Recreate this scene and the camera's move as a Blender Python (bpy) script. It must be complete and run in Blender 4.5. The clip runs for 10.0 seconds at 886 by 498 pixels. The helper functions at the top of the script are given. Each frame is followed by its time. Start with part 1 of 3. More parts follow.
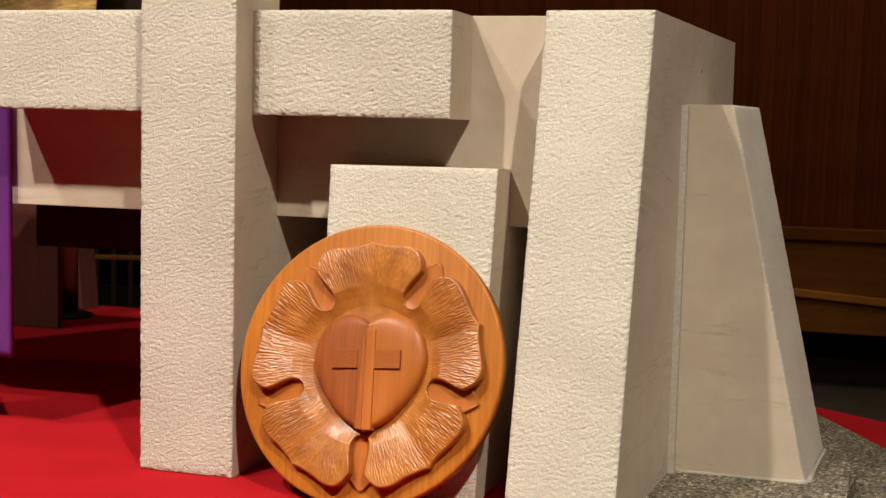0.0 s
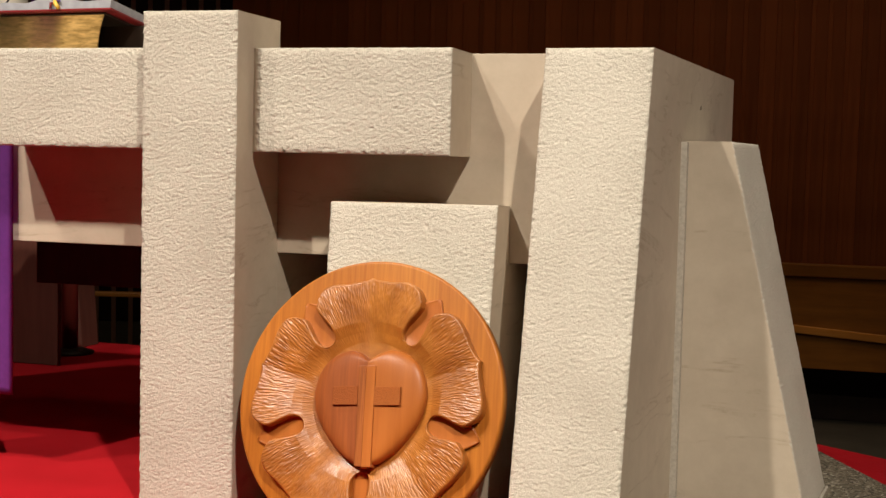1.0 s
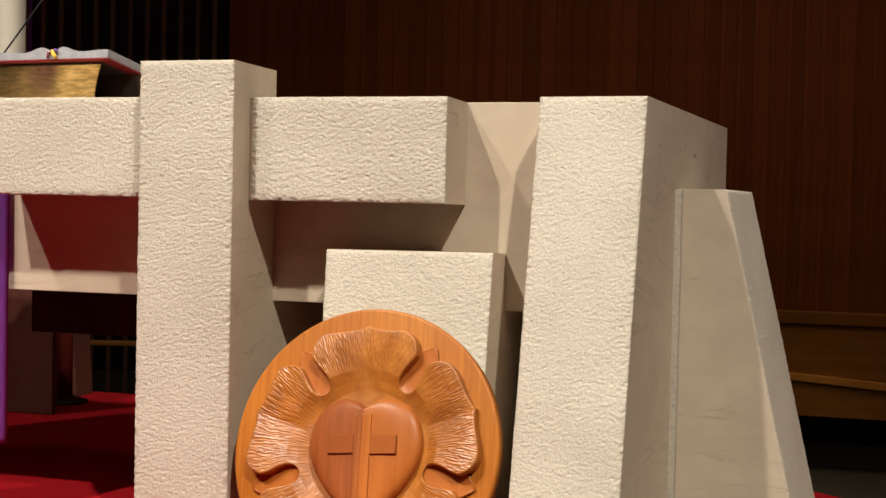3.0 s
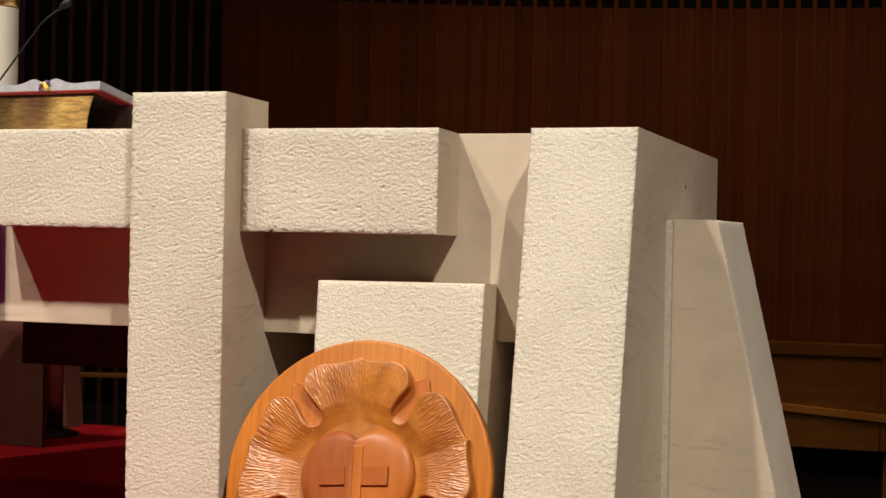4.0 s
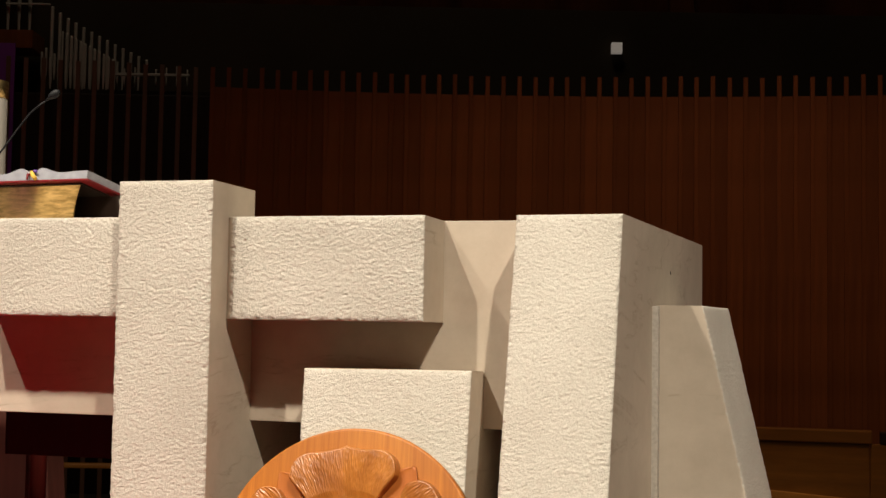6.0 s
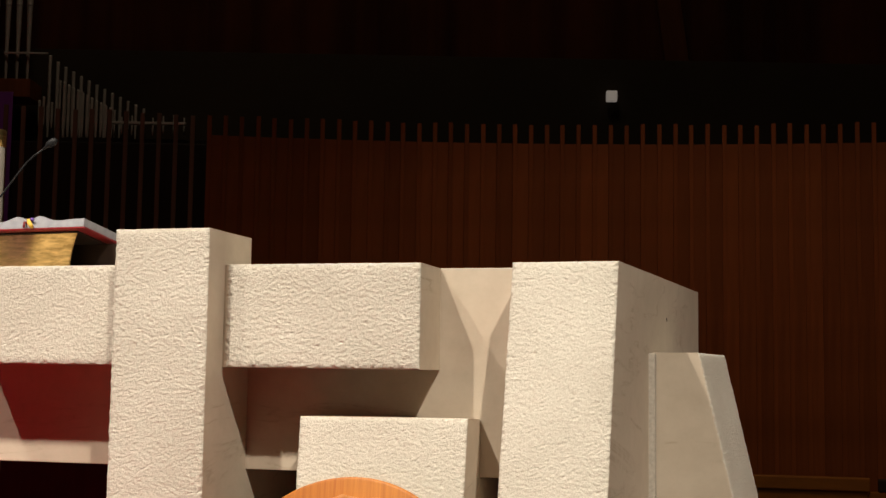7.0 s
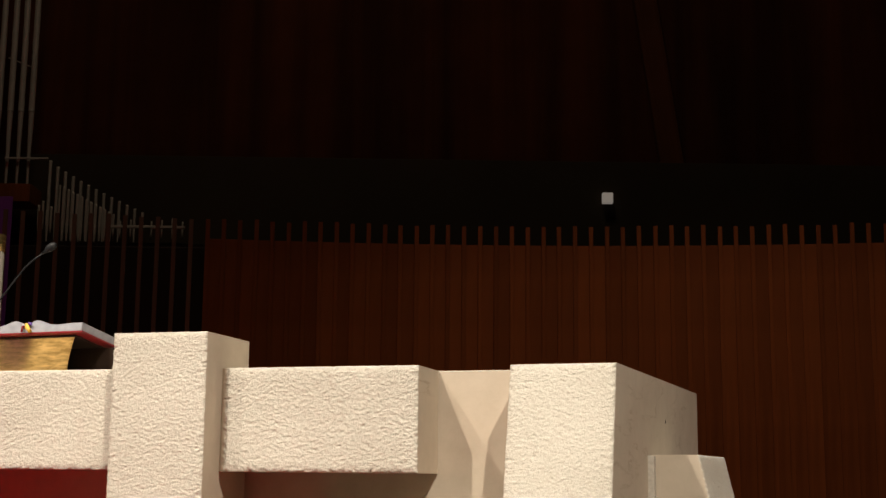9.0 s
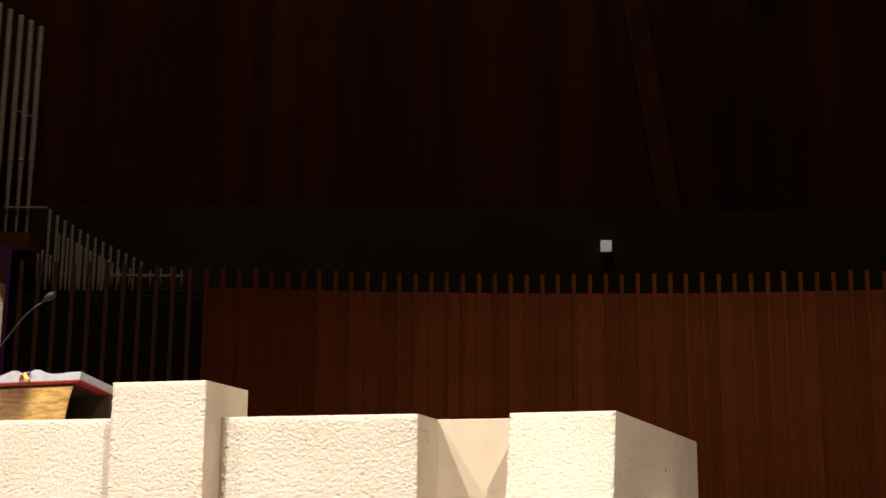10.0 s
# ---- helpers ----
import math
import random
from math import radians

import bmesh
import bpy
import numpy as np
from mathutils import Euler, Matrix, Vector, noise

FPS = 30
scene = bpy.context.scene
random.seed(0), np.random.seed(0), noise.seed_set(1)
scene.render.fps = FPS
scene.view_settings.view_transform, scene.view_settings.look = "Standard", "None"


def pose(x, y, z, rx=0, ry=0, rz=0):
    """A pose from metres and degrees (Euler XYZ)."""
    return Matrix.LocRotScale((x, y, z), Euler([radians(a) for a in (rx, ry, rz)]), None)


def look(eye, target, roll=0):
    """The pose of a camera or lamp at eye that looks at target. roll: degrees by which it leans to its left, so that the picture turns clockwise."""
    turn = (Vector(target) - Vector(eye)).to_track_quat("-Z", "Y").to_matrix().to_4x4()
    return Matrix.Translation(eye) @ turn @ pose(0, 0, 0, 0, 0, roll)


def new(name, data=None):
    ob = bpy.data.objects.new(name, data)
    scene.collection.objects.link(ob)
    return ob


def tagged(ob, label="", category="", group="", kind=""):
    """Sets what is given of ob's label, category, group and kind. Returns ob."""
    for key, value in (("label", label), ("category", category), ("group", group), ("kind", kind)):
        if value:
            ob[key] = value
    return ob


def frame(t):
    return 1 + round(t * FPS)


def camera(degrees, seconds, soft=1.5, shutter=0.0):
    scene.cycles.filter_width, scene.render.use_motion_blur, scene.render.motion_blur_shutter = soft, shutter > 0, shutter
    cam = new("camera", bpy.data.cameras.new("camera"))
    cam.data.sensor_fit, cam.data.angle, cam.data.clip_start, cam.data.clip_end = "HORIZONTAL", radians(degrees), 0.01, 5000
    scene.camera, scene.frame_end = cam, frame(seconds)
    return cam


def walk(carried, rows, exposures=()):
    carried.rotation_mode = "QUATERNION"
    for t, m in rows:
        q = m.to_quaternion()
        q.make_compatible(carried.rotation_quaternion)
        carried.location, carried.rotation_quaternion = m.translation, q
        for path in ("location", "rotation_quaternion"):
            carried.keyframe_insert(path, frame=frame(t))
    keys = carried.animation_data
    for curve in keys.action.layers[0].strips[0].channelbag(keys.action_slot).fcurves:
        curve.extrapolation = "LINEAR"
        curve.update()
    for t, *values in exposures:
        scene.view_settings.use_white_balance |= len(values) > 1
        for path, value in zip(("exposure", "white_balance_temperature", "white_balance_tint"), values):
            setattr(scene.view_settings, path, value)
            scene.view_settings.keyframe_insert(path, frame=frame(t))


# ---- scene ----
cam = camera(36.64, 10.0)
walk(cam, [
    (0, pose(0.0000, 0.0000, 0.7660, 84.70, -1.39, 17.13)),
    (0.5, pose(0.0005, -0.0015, 0.7657, 85.48, -1.36, 17.12)),
    (1, pose(0.0007, -0.0023, 0.7655, 86.28, -1.36, 17.13)),
    (1.5, pose(0.0009, -0.0031, 0.7655, 86.90, -1.35, 17.14)),
    (2, pose(0.0013, -0.0041, 0.7655, 87.38, -1.31, 17.13)),
    (2.5, pose(0.0018, -0.0059, 0.7652, 87.84, -1.28, 17.06)),
    (4, pose(0.0028, -0.0089, 0.7631, 89.71, -1.18, 16.57)),
    (4.5, pose(0.0032, -0.0099, 0.7625, 90.60, -1.13, 16.39)),
    (5, pose(0.0036, -0.0114, 0.7625, 91.49, -1.06, 16.21)),
    (5.5, pose(0.0040, -0.0126, 0.7623, 92.46, -0.97, 16.09)),
    (7, pose(0.0055, -0.0176, 0.7620, 95.49, -0.81, 15.83)),
    (7.5, pose(0.0065, -0.0209, 0.7620, 96.54, -0.74, 15.79)),
    (8, pose(0.0072, -0.0230, 0.7620, 97.68, -0.69, 15.77)),
    (8.5, pose(0.0080, -0.0256, 0.7620, 98.77, -0.61, 15.77)),
    (9, pose(0.0084, -0.0270, 0.7620, 99.85, -0.53, 15.76)),
    (9.5, pose(0.0092, -0.0295, 0.7620, 100.91, -0.46, 15.76)),
    (10, pose(0.0098, -0.0315, 0.7618, 101.90, -0.39, 15.74)),
], exposures=[(0, -0.03), (2.5, 0.0), (5, 0.03), (7.5, 0.08), (8.5, 0.1), (9, 0.16), (9.5, 0.36), (10, 0.58)])

VIEW = Vector((-math.sin(radians(17)), math.cos(radians(17)), 0))
SIDE = Vector((math.cos(radians(17)), math.sin(radians(17)), 0))


def away(lateral, dist, z=0.0):
    """A place by its distance from the first standpoint and its offset to the side."""
    p = VIEW * dist + SIDE * lateral
    return Vector((p.x, p.y, z))

# ---- light: dim hall, ceiling spots on the altar, unseen fills for choir and hall ----
world = bpy.data.worlds.new("hall_dusk")
scene.world = world
world.use_nodes = True
wbg = world.node_tree.nodes["Background"]
wbg.inputs[0].default_value = (1.0, 0.78, 0.6, 1)
wbg.inputs[1].default_value = 0.01


def spot_lamp(name, at, to, watts, size, colour, radius=0.05, blend=0.4):
    lamp = bpy.data.lights.new(name, "SPOT")
    lamp.energy, lamp.color, lamp.shadow_soft_size = watts, colour, radius
    lamp.spot_size, lamp.spot_blend = radians(size), blend
    ob = new(name, lamp)
    ob.matrix_world = look(at, to)
    return ob


WARM = (1.0, 0.9, 0.76)
spot_lamp("spot_left", (-2.75, -1.3, 5.6), (-1.6, 2.3, -0.55), 1520, 54, WARM, 0.08, 1.0)
spot_lamp("spot_far_left", (-6.2, -2.8, 9.4), (-1.3, 2.4, 0.0), 2500, 32, WARM, 0.08, 1.0)
spot_lamp("spot_right", (3.6, -3.9, 9.2), (-1.0, 2.3, -0.2), 5150, 30, WARM, 0.12, 1.0)
# assumed lamp out of view, added to brighten the screen and pew
spot_lamp("choir_fill_spot", away(1.6, 3.0, 6.5), away(1.4, 7.0, -0.6), 300, 56, (1.0, 0.66, 0.4), 0.5, 0.9)
# added area fill that lifts the upper wall and pipes; its source is assumed
hall_fill_lamp = bpy.data.lights.new("hall_fill", "AREA")
hall_fill_lamp.energy, hall_fill_lamp.color, hall_fill_lamp.size = 85, (1.0, 0.78, 0.55), 2.5
new("hall_fill", hall_fill_lamp).matrix_world = look(away(-1.0, 4.0, 12.5), away(-0.8, 10.0, 4.0))


# ---- materials ----
def material(name, rough=0.7, metal=0.0, spec=0.4):
    m = bpy.data.materials.new(name)
    m.use_nodes = True
    nt = m.node_tree
    b = nt.nodes["Principled BSDF"]
    b.inputs["Roughness"].default_value = rough
    b.inputs["Metallic"].default_value = metal
    b.inputs["Specular IOR Level"].default_value = spec
    return m, nt, b


def node(nt, kind, **kw):
    n = nt.nodes.new(kind)
    for k, v in kw.items():
        n.inputs[k.replace("_", " ")].default_value = v
    return n


def coords(nt, scale=(1, 1, 1)):
    tc = nt.nodes.new("ShaderNodeTexCoord")
    mp = nt.nodes.new("ShaderNodeMapping")
    mp.inputs["Scale"].default_value = scale
    nt.links.new(tc.outputs["Object"], mp.inputs["Vector"])
    return mp.outputs["Vector"]


def ramp(nt, fac, stops):
    r = nt.nodes.new("ShaderNodeValToRGB")
    els = r.color_ramp.elements
    while len(els) < len(stops):
        els.new(0.5)
    for e, (p, c) in zip(els, stops):
        e.position, e.color = p, (*c, 1)
    nt.links.new(fac, r.inputs["Fac"])
    return r.outputs["Color"]


def mix(nt, fac, a, b, blend="MIX"):
    n = nt.nodes.new("ShaderNodeMix")
    n.data_type, n.blend_type = "RGBA", blend
    for s, v in ((n.inputs[0], fac), (n.inputs[6], a), (n.inputs[7], b)):
        if hasattr(v, "links"):
            nt.links.new(v, s)
        else:
            s.default_value = v
    return n.outputs[2]


def bump(nt, b, height, strength=0.3, dist=0.002):
    n = nt.nodes.new("ShaderNodeBump")
    n.inputs["Strength"].default_value, n.inputs["Distance"].default_value = strength, dist
    nt.links.new(height, n.inputs["Height"])
    nt.links.new(n.outputs[0], b.inputs["Normal"])


def stone_material(name, base, dark, fine, bumpy, dist):
    m, nt, b = material(name, 0.85, 0, 0.25)
    v = coords(nt)
    big = node(nt, "ShaderNodeTexNoise", Scale=5.0, Detail=5.0)
    small = node(nt, "ShaderNodeTexNoise", Scale=fine, Detail=4.0)
    for n in (big, small):
        nt.links.new(v, n.inputs["Vector"])
    c1 = ramp(nt, big.outputs["Fac"], [(0.3, dark), (0.7, base)])
    c2 = ramp(nt, small.outputs["Fac"], [(0.3, (0.77, 0.74, 0.71)), (0.62, (1, 1, 1))])
    nt.links.new(mix(nt, 1.0, c1, c2, "MULTIPLY"), b.inputs["Base Color"])
    bump(nt, b, small.outputs["Fac"], bumpy, dist)
    return m


ROUGH = stone_material("bush_hammered_limestone", (0.64, 0.602, 0.52), (0.56, 0.52, 0.442), 420, 0.75, 0.0035)


def sawn_material():
    m, nt, b = material("sawn_limestone", 0.6, 0, 0.3)
    v = coords(nt)
    big = node(nt, "ShaderNodeTexNoise", Scale=2.2, Detail=6.0, Roughness=0.6)
    patch = node(nt, "ShaderNodeTexNoise", Scale=17.0, Detail=5.0, Roughness=0.65)
    fine = node(nt, "ShaderNodeTexNoise", Scale=240.0, Detail=3.0)
    for n in (big, patch, fine):
        nt.links.new(v, n.inputs["Vector"])
    # thin wandering veins, longer than they are high
    vein = node(nt, "ShaderNodeTexNoise", Scale=1.0, Detail=7.0, Roughness=0.55, Distortion=0.5)
    tilt = nt.nodes.new("ShaderNodeMapping")
    tilt.inputs["Rotation"].default_value = (0.0, 0.3, 0.2)
    tilt.inputs["Scale"].default_value = (0.8, 0.8, 4.2)
    nt.links.new(v, tilt.inputs["Vector"])
    nt.links.new(tilt.outputs[0], vein.inputs["Vector"])
    off = nt.nodes.new("ShaderNodeMath")
    off.operation = "SUBTRACT"
    off.inputs[1].default_value = 0.5
    nt.links.new(vein.outputs["Fac"], off.inputs[0])
    dist = nt.nodes.new("ShaderNodeMath")
    dist.operation = "ABSOLUTE"
    nt.links.new(off.outputs[0], dist.inputs[0])
    c = ramp(nt, big.outputs["Fac"], [(0.3, (0.462, 0.384, 0.295)), (0.7, (0.56, 0.478, 0.378))])
    c = mix(nt, 1.0, c, ramp(nt, patch.outputs["Fac"], [(0.3, (0.9, 0.89, 0.88)), (0.65, (1, 1, 1))]), "MULTIPLY")
    line = ramp(nt, dist.outputs[0], [(0.0, (0.72, 0.68, 0.64)), (0.004, (0.85, 0.83, 0.81)), (0.012, (0.97, 0.96, 0.95)), (0.03, (1, 1, 1))])
    mask = ramp(nt, patch.outputs["Fac"], [(0.42, (0, 0, 0)), (0.62, (0.9, 0.9, 0.9))])
    c = mix(nt, mask, c, mix(nt, 1.0, c, line, "MULTIPLY"))
    nt.links.new(c, b.inputs["Base Color"])
    bump(nt, b, fine.outputs["Fac"], 0.15, 0.001)
    return m


SAWN = sawn_material()


def wood_material(name, light, dark, rough, scale=(30, 30, 2.5), vary=0.0, coat=0.0, spec=0.25, boards=0.0):
    m, nt, b = material(name, rough, 0, spec)
    v = coords(nt, scale)
    g = node(nt, "ShaderNodeTexNoise", Scale=1.0, Detail=5.0, Roughness=0.6, Distortion=0.4)
    nt.links.new(v, g.inputs["Vector"])
    g2 = node(nt, "ShaderNodeTexNoise", Scale=3.0, Detail=3.0)
    nt.links.new(coords(nt), g2.inputs["Vector"])
    c = ramp(nt, g.outputs["Fac"], [(0.3, dark), (0.72, light)])
    c = mix(nt, 1.0, c, ramp(nt, g2.outputs["Fac"], [(0.3, (0.78, 0.76, 0.74)), (0.7, (1, 1, 1))]), "MULTIPLY")
    if vary:
        oi = nt.nodes.new("ShaderNodeObjectInfo")
        c = mix(nt, 1.0, c, ramp(nt, oi.outputs["Random"], [(0, (1 - vary,) * 3), (1, (1, 1, 1))]), "MULTIPLY")
    if boards:
        sep = nt.nodes.new("ShaderNodeSeparateXYZ")
        nt.links.new(coords(nt, (1 / boards, 1, 1)), sep.inputs[0])
        fl = nt.nodes.new("ShaderNodeMath")
        fl.operation = "FLOOR"
        nt.links.new(sep.outputs["X"], fl.inputs[0])
        wn = nt.nodes.new("ShaderNodeTexWhiteNoise")
        wn.noise_dimensions = "1D"
        nt.links.new(fl.outputs[0], wn.inputs["W"])
        c = mix(nt, 1.0, c, ramp(nt, wn.outputs["Value"], [(0, (0.88, 0.76, 0.68)), (1, (1, 1, 1))]), "MULTIPLY")
    nt.links.new(c, b.inputs["Base Color"])
    b.inputs["Coat Weight"].default_value = coat
    b.inputs["Coat Roughness"].default_value = 0.25
    bump(nt, b, g.outputs["Fac"], 0.25, 0.001)
    return m


DISC_WOOD = wood_material("varnished_fir", (0.56, 0.222, 0.031), (0.37, 0.124, 0.014), 0.42, (130, 4, 4), coat=0.08, boards=0.145)
PETAL_WOOD = wood_material("carved_fir", (0.54, 0.212, 0.032), (0.31, 0.106, 0.013), 0.44, (25, 25, 25), coat=0.38, spec=0.5, boards=0.145)
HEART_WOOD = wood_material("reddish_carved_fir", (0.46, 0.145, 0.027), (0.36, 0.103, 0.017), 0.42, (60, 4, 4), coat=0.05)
GRAINED = wood_material("coarse_heartwood", (0.42, 0.13, 0.028), (0.2, 0.05, 0.011), 0.45, (330, 7, 7), coat=0.03)
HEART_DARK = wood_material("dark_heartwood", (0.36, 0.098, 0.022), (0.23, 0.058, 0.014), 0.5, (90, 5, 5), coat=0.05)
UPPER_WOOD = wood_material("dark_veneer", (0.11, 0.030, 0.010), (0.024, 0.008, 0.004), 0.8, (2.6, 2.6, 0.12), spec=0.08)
RIB_WOOD = wood_material("dim_rib_wood", (0.14, 0.048, 0.018), (0.08, 0.027, 0.010), 0.8, (3, 3, 0.5), spec=0.08)
WALL_WOOD = wood_material("stained_cedar_panel", (0.32, 0.1, 0.03), (0.225, 0.066, 0.02), 0.55, (25, 25, 1.2), 0.3, spec=0.12)
BATTEN_WOOD = wood_material("cedar_batten", (0.24, 0.135, 0.095), (0.18, 0.1, 0.07), 0.55, (40, 40, 2), 0.15)
PEW_WOOD = wood_material("dark_oak_pew", (0.28, 0.112, 0.018), (0.19, 0.072, 0.012), 0.4, (3, 30, 30))
OAK = wood_material("golden_oak_rail", (0.56, 0.25, 0.05), (0.42, 0.17, 0.033), 0.35, (3, 40, 40))
STIPPLED = stone_material("stippled_wood", (0.40, 0.122, 0.026), (0.32, 0.092, 0.018), 330, 0.8, 0.003)
STIPPLED_DARK = stone_material("dark_stippled_wood", (0.34, 0.095, 0.022), (0.27, 0.072, 0.016), 330, 0.8, 0.003)
MAHOGANY = wood_material("dark_red_mahogany", (0.16, 0.02, 0.013), (0.11, 0.013, 0.009), 0.6)
UMBER_WOOD = wood_material("umber_painted_wood", (0.16, 0.06, 0.043), (0.12, 0.043, 0.032), 0.6)
# near black: dark wood, and a stand-in for shade under altar, pew and book
DARK_WOOD_AND_SHADE = wood_material("near_black_wood_and_shade", (0.03, 0.018, 0.012), (0.018, 0.01, 0.008), 0.5)


def carpet_material(name, a, b2):
    m, nt, b = material(name, 0.95, 0, 0.1)
    v = coords(nt)
    f = node(nt, "ShaderNodeTexNoise", Scale=260.0, Detail=4.0)
    g = node(nt, "ShaderNodeTexNoise", Scale=6.0, Detail=5.0)
    for n in (f, g):
        nt.links.new(v, n.inputs["Vector"])
    c = ramp(nt, g.outputs["Fac"], [(0.3, b2), (0.7, a)])
    c = mix(nt, 1.0, c, ramp(nt, f.outputs["Fac"], [(0.3, (0.72, 0.72, 0.72)), (0.7, (1, 1, 1))]), "MULTIPLY")
    nt.links.new(c, b.inputs["Base Color"])
    bump(nt, b, f.outputs["Fac"], 0.6, 0.003)
    return m


CARPET = carpet_material("red_carpet", (0.46, 0.009, 0.016), (0.38, 0.007, 0.012))
GREY_FLOOR = carpet_material("grey_floor", (0.06, 0.052, 0.038), (0.042, 0.036, 0.027))


def granite_material():
    m, nt, b = material("exposed_aggregate", 0.7, 0, 0.4)
    v = coords(nt)
    vo = node(nt, "ShaderNodeTexVoronoi", Scale=150.0)
    no = node(nt, "ShaderNodeTexNoise", Scale=12.0, Detail=4.0)
    for n in (vo, no):
        nt.links.new(v, n.inputs["Vector"])
    c = ramp(nt, vo.outputs["Color"], [(0.15, (0.045, 0.036, 0.024)), (0.45, (0.16, 0.13, 0.09)), (0.75, (0.3, 0.26, 0.19)), (0.95, (0.62, 0.58, 0.5))])
    c = mix(nt, 1.0, c, ramp(nt, no.outputs["Fac"], [(0.3, (0.75, 0.75, 0.75)), (0.7, (1, 1, 1))]), "MULTIPLY")
    nt.links.new(c, b.inputs["Base Color"])
    bump(nt, b, vo.outputs["Distance"], 0.7, 0.004)
    return m


GRANITE = granite_material()


def plain_material(name, colour, rough=0.6, metal=0.0, mottle=0.15, scale=25.0):
    m, nt, b = material(name, rough, metal, 0.4)
    n = node(nt, "ShaderNodeTexNoise", Scale=scale, Detail=4.0)
    nt.links.new(coords(nt), n.inputs["Vector"])
    lo = tuple(c * (1 - mottle) for c in colour)
    nt.links.new(ramp(nt, n.outputs["Fac"], [(0.3, lo), (0.7, colour)]), b.inputs["Base Color"])
    bump(nt, b, n.outputs["Fac"], 0.08, 0.001)
    return m


HALL_DARK = plain_material("dark_brown_hall_wall", (0.07, 0.038, 0.024), 0.8, 0, 0.3, 2.0)
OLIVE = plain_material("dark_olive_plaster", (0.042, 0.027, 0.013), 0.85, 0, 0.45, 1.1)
WHITE = plain_material("white_faint_glow", (0.8, 0.77, 0.72), 0.4, 0, 0.05)
CANDLE = plain_material("ivory_wax", (0.5, 0.46, 0.39), 0.45, 0, 0.06)
BLACK = plain_material("matt_black", (0.008, 0.008, 0.009), 0.6)
PAPER = plain_material("paper_page_edges", (0.33, 0.33, 0.36), 0.7, 0, 0.2, 60)
RED_COVER = plain_material("red_leather_cover", (0.2, 0.01, 0.014), 0.4, 0, 0.15, 80)
PURPLE = plain_material("purple_silk", (0.24, 0.055, 0.36), 0.5, 0, 0.12, 90)
GOLD_RIBBON = plain_material("yellow_ribbon", (0.8, 0.5, 0.08), 0.5)
VIOLET_RIBBON = plain_material("violet_ribbon", (0.15, 0.08, 0.35), 0.5)
PIPE = plain_material("organ_pipe_metal", (0.62, 0.58, 0.52), 0.45, 0.25, 0.2, 8)
# faint emission added to keep the box bright against the dark wall
WHITE.node_tree.nodes["Principled BSDF"].inputs["Emission Color"].default_value = (1.0, 0.87, 0.74, 1)
WHITE.node_tree.nodes["Principled BSDF"].inputs["Emission Strength"].default_value = 0.14
MORTAR = plain_material("pale_mortar", (0.5, 0.45, 0.38), 0.9, 0, 0.25, 120)


def brass_material(name="brushed_brass", streak=(3, 1, 14)):
    m, nt, b = material(name, 0.32, 1.0)
    n = node(nt, "ShaderNodeTexNoise", Scale=9.0, Detail=5.0, Distortion=0.5)
    nt.links.new(coords(nt, streak), n.inputs["Vector"])
    nt.links.new(ramp(nt, n.outputs["Fac"], [(0.32, (0.5, 0.33, 0.12)), (0.66, (0.92, 0.68, 0.3))]), b.inputs["Base Color"])
    nt.links.new(ramp(nt, n.outputs["Fac"], [(0.3, (0.46,) * 3), (0.7, (0.28,) * 3)]), b.inputs["Roughness"])
    bump(nt, b, n.outputs["Fac"], 0.12, 0.003)
    return m


BRASS = brass_material()


# ---- helpers for meshes ----
def part(name, bm, mat, parent=None, label=""):
    me = bpy.data.meshes.new(name)
    bm.to_mesh(me)
    bm.free()
    me.materials.append(mat) if not isinstance(mat, (list, tuple)) else [me.materials.append(x) for x in mat]
    ob = new(name, me)
    ob.parent = parent
    if label:
        ob["label"] = label
    return ob


def thing(name, label, category, group="", kind="", at=(0, 0, 0)):
    return tagged(pose_at(new(name), at), label, category, group, kind)


def pose_at(ob, at):
    ob.location = at
    return ob


def hexa(bm, lo, hi, bevel=0.0):
    """A bevelled box between two corners, added to bm."""
    c = [(x, y, z) for z in (lo[2], hi[2]) for y in (lo[1], hi[1]) for x in (lo[0], hi[0])]
    v = [bm.verts.new(p) for p in c]
    fs = [bm.faces.new([v[i] for i in q]) for q in ((0, 2, 3, 1), (4, 5, 7, 6), (0, 1, 5, 4), (2, 6, 7, 3), (1, 3, 7, 5), (0, 4, 6, 2))]
    if bevel:
        es = list({e for f in fs for e in f.edges})
        bmesh.ops.bevel(bm, geom=es, offset=bevel, segments=2, affect="EDGES", profile=0.6)
    return bm


def box(lo, hi, bevel=0.0):
    return hexa(bmesh.new(), lo, hi, bevel)


def prism(poly, z0, z1, bevel=0.0):
    """An upright prism over a plan polygon (counter-clockwise)."""
    bm = bmesh.new()
    a = [bm.verts.new((x, y, z0)) for x, y in poly]
    b = [bm.verts.new((x, y, z1)) for x, y in poly]
    n = len(poly)
    bm.faces.new(a[::-1]), bm.faces.new(b)
    for i in range(n):
        bm.faces.new((a[i], a[(i + 1) % n], b[(i + 1) % n], b[i]))
    if bevel:
        bmesh.ops.bevel(bm, geom=list(bm.edges), offset=bevel, segments=2, affect="EDGES")
    return bm


